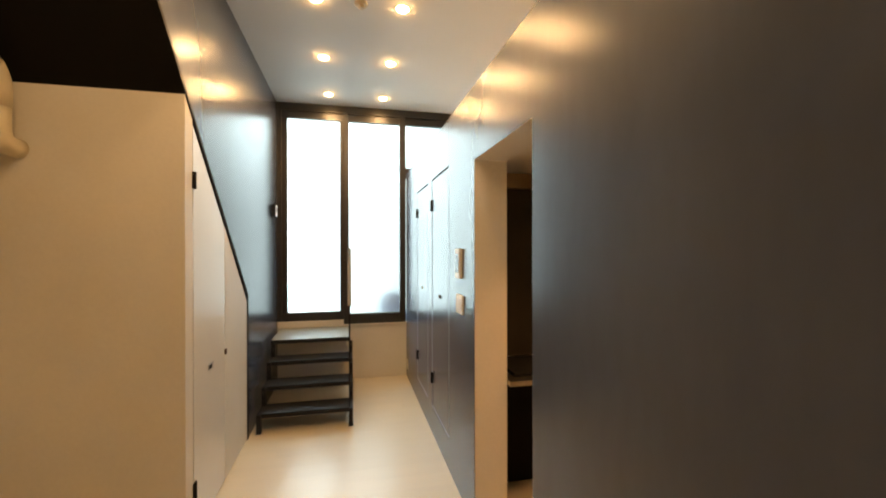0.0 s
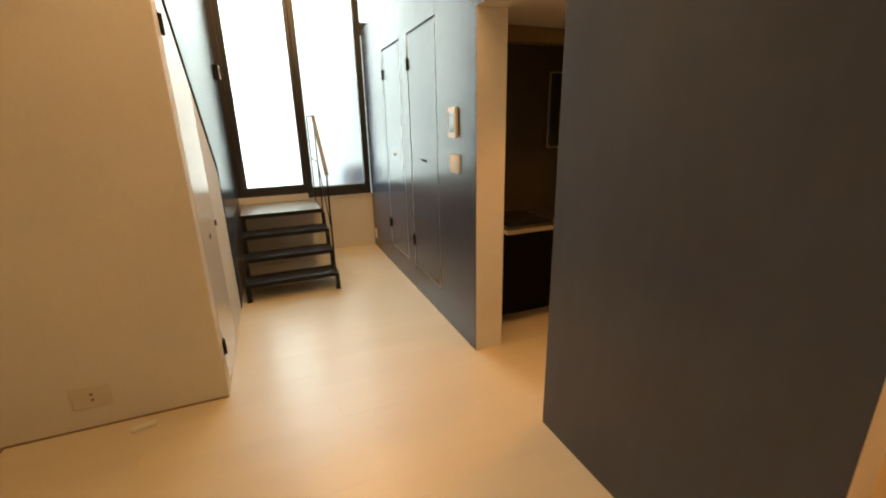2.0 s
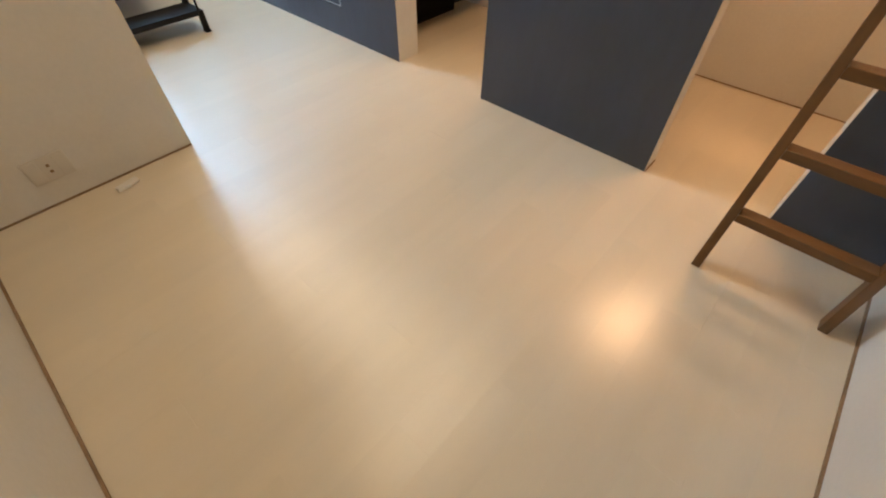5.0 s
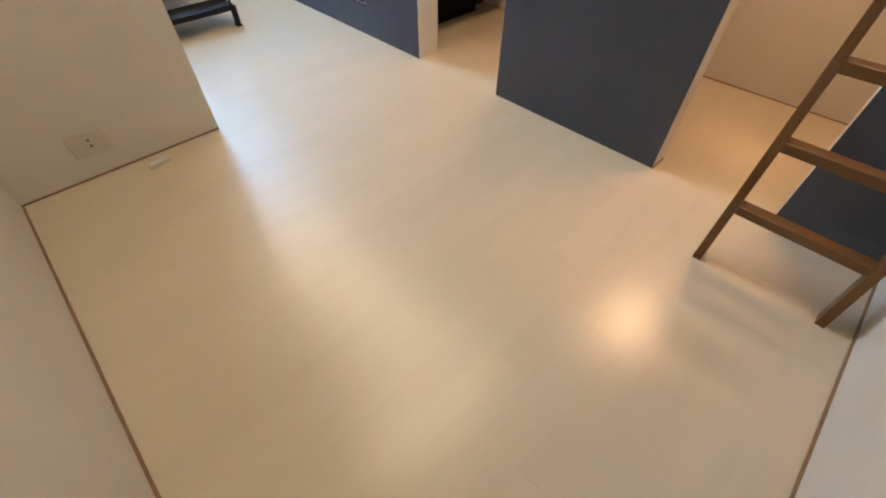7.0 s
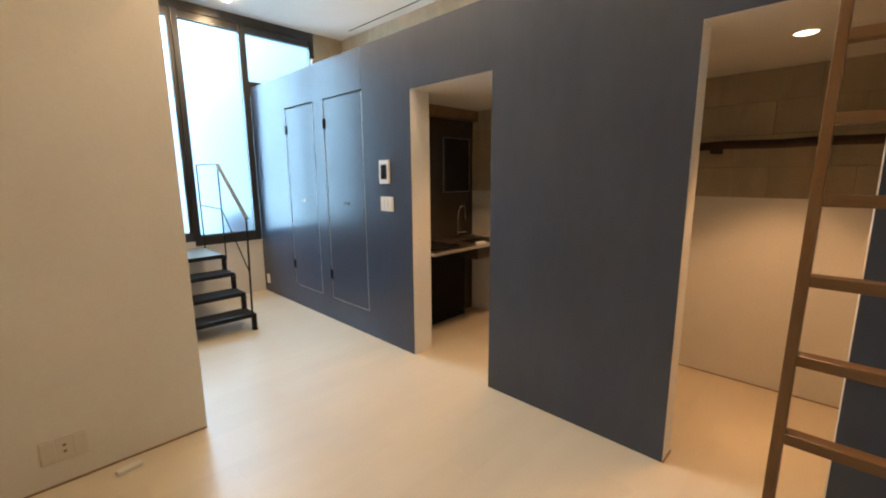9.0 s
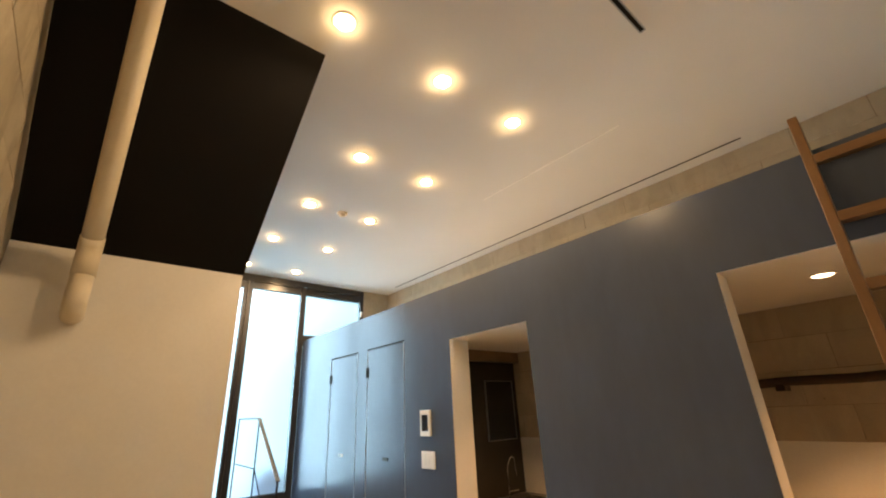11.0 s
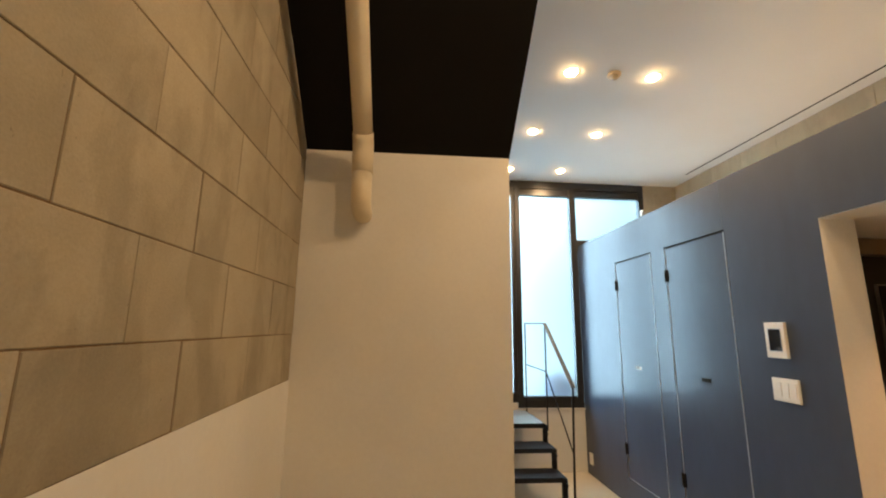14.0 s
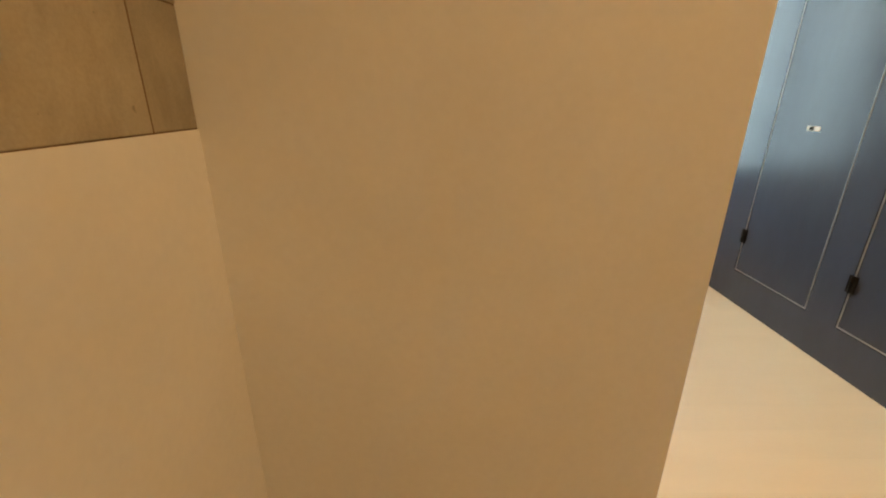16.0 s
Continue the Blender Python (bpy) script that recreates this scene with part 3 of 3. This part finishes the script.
# ---- pipe ----
def vent_pipe():
    ob = thing("vent_pipe", "cream painted pipe bending into the white wall", "pipe", (-1.528, YF, 2.02))
    t = Matrix.Translation((1.528, -YF, -2.02))
    x, off = -1.528, 0.125

    def seg(name, path, r, label=""):
        bm = tube(path, r, 20)
        bm.transform(t)
        part(name, bm, M_PIPE, ob, label)

    y_high = Y_TOP - 0.1
    ys = [y_high + (2.17 - y_high) * k / 6 for k in range(7)]
    seg("run", [(x, y, soffit(y) - off) for y in ys], 0.044)
    z0 = soffit(2.17) - off
    seg("bend", [(x, 2.165, z0 + 0.004), (x, 2.19, z0 - 0.025), (x, 2.205, z0 - 0.055), (x, 2.21, z0 - 0.09), (x, 2.21, 2.19)], 0.048)
    seg("elbow", [(x, 2.21, 2.20), (x, 2.21, 2.10)] + [(x, 2.28 - 0.07 * math.cos(a), 2.10 - 0.07 * math.sin(a)) for a in (0.2, 0.5, 0.8, 1.1, 1.4)] + [(x, YF - 0.001, 2.03)], 0.045)


vent_pipe()


# ---- small wall things ----
def plate_on_wall(name, label, category, face, y0, y1, z0, z1, depth=0.012, way=-1):
    ob = thing(name, label, category, (face, (y0 + y1) / 2, z0))
    bm = boxes((min(0, way * depth), max(0, way * depth), -(y1 - y0) / 2, (y1 - y0) / 2, 0, z1 - z0), bevel=0.003)
    part("cover", bm, M_PLASTIC, ob)
    return ob


phone = plate_on_wall("intercom", "white intercom panel with a dark screen on the blue wall", "intercom", XB, 2.444, 2.566, 1.369, 1.555, 0.018)
part("screen", boxes((-0.0195, -0.017, -0.036, 0.036, 0.038, 0.150), bevel=0.001), M_SCREEN, phone, "dark glossy screen")
part("screen_frame", boxes((-0.020, -0.017, -0.040, -0.036, 0.034, 0.154), (-0.020, -0.017, 0.036, 0.040, 0.034, 0.154), (-0.020, -0.017, -0.036, 0.036, 0.150, 0.154), (-0.020, -0.017, -0.036, 0.036, 0.034, 0.038)), M_ALU, phone)
part("button", boxes((-0.021, -0.017, -0.028, -0.010, 0.044, 0.054)), M_RUST, phone)
switch = plate_on_wall("light_switch", "white triple rocker switch on the blue wall", "light switch", XB, 2.410, 2.568, 1.148, 1.266, 0.010)
for k in (-1, 0, 1):
    part("rocker", boxes((-0.014, -0.008, k * 0.044 - 0.020, k * 0.044 + 0.020, 0.02, 0.098), bevel=0.002), M_PLASTIC, switch)
socket = plate_on_wall("wall_socket", "small white socket low on the blue wall", "socket", XB, 4.905, 4.985, 0.11, 0.225, 0.008)
part("slot", boxes((-0.010, -0.007, -0.012, 0.012, 0.04, 0.075), bevel=0.001), M_PLASTIC, socket)

outlet = thing("wall_outlet", "white double outlet low on the white wall", "socket", (-1.42, YF, 0.12))
part("cover", boxes((-0.085, 0.085, -0.008, 0, 0, 0.12), bevel=0.003), M_AGED, outlet, "slightly yellowed cover")
for z in (0.075, 0.044):
    part("jack", boxes((-0.004, 0.010, -0.0095, -0.006, z - 0.007, z + 0.007), bevel=0.002), M_BROWN, outlet, "brown socket hole")
part("second_cover", boxes((0.035, 0.08, -0.011, -0.006, 0.01, 0.11), bevel=0.002), M_AGED, outlet)
part("third_cover", boxes((-0.08, -0.03, -0.011, -0.006, 0.01, 0.11), bevel=0.002), M_AGED, outlet)

piece = thing("plastic_cap", "small white plastic piece lying on the floor", "plastic piece", (-1.205, 2.215, 0))
bm = boxes((-0.055, 0.055, -0.018, 0.018, 0.0, 0.022), bevel=0.008)
bm.transform(pose(0, 0, 0, 0, 0, 12))
part("body", bm, M_PLASTIC, piece)

meter = thing("wall_thermostat", "small black wall control by the window", "wall control", (XS, 4.72, 1.90))
part("body", boxes((0, 0.046, -0.05, 0.05, 0, 0.13), bevel=0.004), M_SCREEN, meter)
face = part("face_plate", boxes((0.046, 0.050, -0.042, 0.042, 0.008, 0.122), bevel=0.001), M_PLASTIC, meter, "white face plate")
part("display", boxes((0.050, 0.051, -0.024, 0.024, 0.055, 0.105)), M_SCREEN, face)


# ---- kitchen seen through the opening ----
def kitchen():
    top = thing("kitchen_counter", "stainless steel kitchen counter with a sink", "counter", (1.41, 2.41, 0))
    t = Matrix.Translation((-1.41, -2.41, 0))

    def add(parent, name, bm, mat, label=""):
        bm.transform(t)
        return part(name, bm, mat, parent, label)

    z, x0, x1, y0, y1 = 0.815, XB + 0.192, XR - 0.006, 2.14, 2.668
    sx0, sx1, sy0, sy1 = 1.46, 1.86, 2.185, 2.56
    add(top, "worktop", boxes((x0, sx0, y0, y1, z - 0.028, z), (sx1, x1, y0, y1, z - 0.028, z), (sx0, sx1, y0, sy0, z - 0.028, z), (sx0, sx1, sy1, y1, z - 0.028, z)), M_INOX)
    bowl = 0.67
    add(top, "sink", boxes((sx0, sx1, sy0, sy1, bowl, bowl + 0.006), (sx0 - 0.004, sx0, sy0, sy1, bowl, z - 0.029), (sx1, sx1 + 0.004, sy0, sy1, bowl, z - 0.029), (sx0, sx1, sy0 - 0.004, sy0, bowl, z - 0.029), (sx0, sx1, sy1, sy1 + 0.004, bowl, z - 0.029)), M_SINK, "sink bowl coloured dark for the shade under the worktop")
    add(top, "front_panel", boxes((x0, 1.72, 2.575, 2.605, 0.0, z - 0.029)), M_BLACK, "black panel under the counter")
    tap = add(top, "faucet", tube([(1.64, 2.60, z), (1.64, 2.60, z + 0.22)] + [(1.64 + 0.05 - 0.05 * math.cos(a), 2.60 - 0.02 * math.sin(a), z + 0.22 + 0.10 * math.sin(a)) for a in (0.5, 1.0, 1.57, 2.1, 2.7, 3.1)] + [(1.74, 2.58, z + 0.16)], 0.0065, 10), M_CHROME, "chrome gooseneck faucet")
    add(tap, "lever", bar((1.64, 2.59, z + 0.05), (1.69, 2.53, z + 0.06), 0.012, 0.012), M_CHROME)
    hob = thing("cooktop", "flat black cooktop on the steel counter", "cooktop", (1.09, 2.41, z))
    part("body", boxes((-0.17, 0.17, -0.19, 0.19, 0, 0.014), bevel=0.004), M_BLACK, hob)
    part("glass_top", boxes((-0.162, 0.162, -0.182, 0.182, 0.014, 0.018), bevel=0.001), M_SCREEN, hob, "black glass top")
    cloth = thing("sponge", "small pale sponge on the counter edge", "sponge", (1.50, 2.19, z))
    part("body", boxes((-0.06, 0.06, -0.022, 0.022, 0, 0.018), bevel=0.006), M_PLASTIC, cloth)
    glass = thing("wall_cabinet_door", "dark framed panel on the kitchen wall", "panel", (1.69, 2.67, 1.27))
    part("panel", boxes((-0.185, 0.185, -0.012, 0, 0, 0.52)), M_SCREEN, glass, "black glossy panel")
    for b in ((-0.19, -0.183, 0, 0.52), (0.183, 0.19, 0, 0.52), (-0.19, 0.19, -0.004, 0.003), (-0.19, 0.19, 0.517, 0.524)):
        part("frame", boxes((b[0], b[1], -0.018, 0, b[2], b[3]), bevel=0.001), M_LATCH, glass, "thin metal frame")
    cover = thing("light_cover", "brown metal strip under the kitchen ceiling", "light cover", (1.41, 2.63, 1.965))
    part("body", boxes((x0 - 1.41, x1 - 1.41, -0.035, 0.039, 0, 0.098), bevel=0.003), M_BRONZE, cover)


kitchen()

# ---- closet bar ----
rod = thing("clothes_rail", "dark iron clothes rail across the closet", "clothes rail", (1.85, 0.1, 1.61))
part("bar", tube([(0, -0.79 + 0.163 * k, 0.004 * math.sin(k * 2.1)) for k in range(11)], 0.027, 14), M_RUST, rod)
part("bracket", boxes((-0.03, 0.097, 0.36, 0.41, -0.05, -0.015), bevel=0.004), M_RUST, rod)
part("bracket", boxes((-0.03, 0.097, -0.55, -0.50, -0.05, -0.015), bevel=0.004), M_RUST, rod)


# ---- concrete blocks, one by one ----
def block_wall(parent, face, way, y_low, y_high, first, gap, mat):
    """Running bond, 0.40 by 0.20 m."""
    cut, pitch, rise = {}, 0.4005, 0.202
    z, row = ZP, 0
    while z < ZC - 0.01:
        z1 = min(1.471 + row * rise, ZC)
        y = first + (pitch / 2 if row % 2 else 0)
        while y > y_low:
            y -= pitch
        while y < y_high:
            a, b = max(y, y_low) + gap, min(y + pitch, y_high) - gap
            if b - a > 0.02:
                key = (round(b - a, 3), round(z1 - z, 3))
                if key not in cut:
                    bm = bmesh.new()
                    cuboid(bm, -0.03, 0.004 if way > 0 else 0.03, -key[0] / 2, key[0] / 2, gap, key[1] - gap) if way > 0 else cuboid(bm, -0.004, 0.03, -key[0] / 2, key[0] / 2, gap, key[1] - gap)
                    bmesh.ops.bevel(bm, geom=list(bm.edges), offset=0.0016, segments=1, affect="EDGES")
                    cut[key] = mesh_of("block", bm, mat)
                ob = new("block", cut[key])
                ob.parent = parent
                ob.location = (face + random.uniform(-0.0012, 0.0012), (a + b) / 2 + random.uniform(-0.0009, 0.0009), z + random.uniform(-0.0006, 0.0006))
                if way > 0:
                    ob.rotation_euler = (random.uniform(-0.0045, 0.0045), 0, random.uniform(-0.003, 0.003))
            y += pitch
        z, row = z1, row + 1


block_wall(wall_left, XL, 1, YB, YF, 1.404, 0.0015, M_BLOCK)
block_wall(wall_right, XR, -1, YB, YW, 1.404, 0.0009, M_CONC)


# ---- floor planks, one by one ----
def planks():
    w, length, gap = 0.152, 0.914, 0.00015
    cut = {}
    y, k = YB, 0
    while y < YW:
        b = min(y + w, YW + 0.02)
        x = XL - (0.37 * k % 1.0) * length
        while x < XR:
            x0, x1 = max(x, XL), min(x + length, XR)
            if x1 - x0 > 0.02:
                key = (round(x1 - x0, 3), round(b - y, 3))
                if key not in cut:
                    bm = bmesh.new()
                    cuboid(bm, -key[0] / 2 + gap, key[0] / 2 - gap, -key[1] / 2 + gap, key[1] / 2 - gap, -0.006, 0.0)
                    cut[key] = mesh_of("plank", bm, M_PLANK)
                ob = new("plank", cut[key])
                ob.parent = floor
                ob.location = ((x0 + x1) / 2, (y + b) / 2, -0.0005)
                ob.rotation_euler = (random.uniform(-0.0025, 0.0025), random.uniform(-0.0005, 0.0005), 0)
            x += length
        y, k = y + w, k + 1


planks()
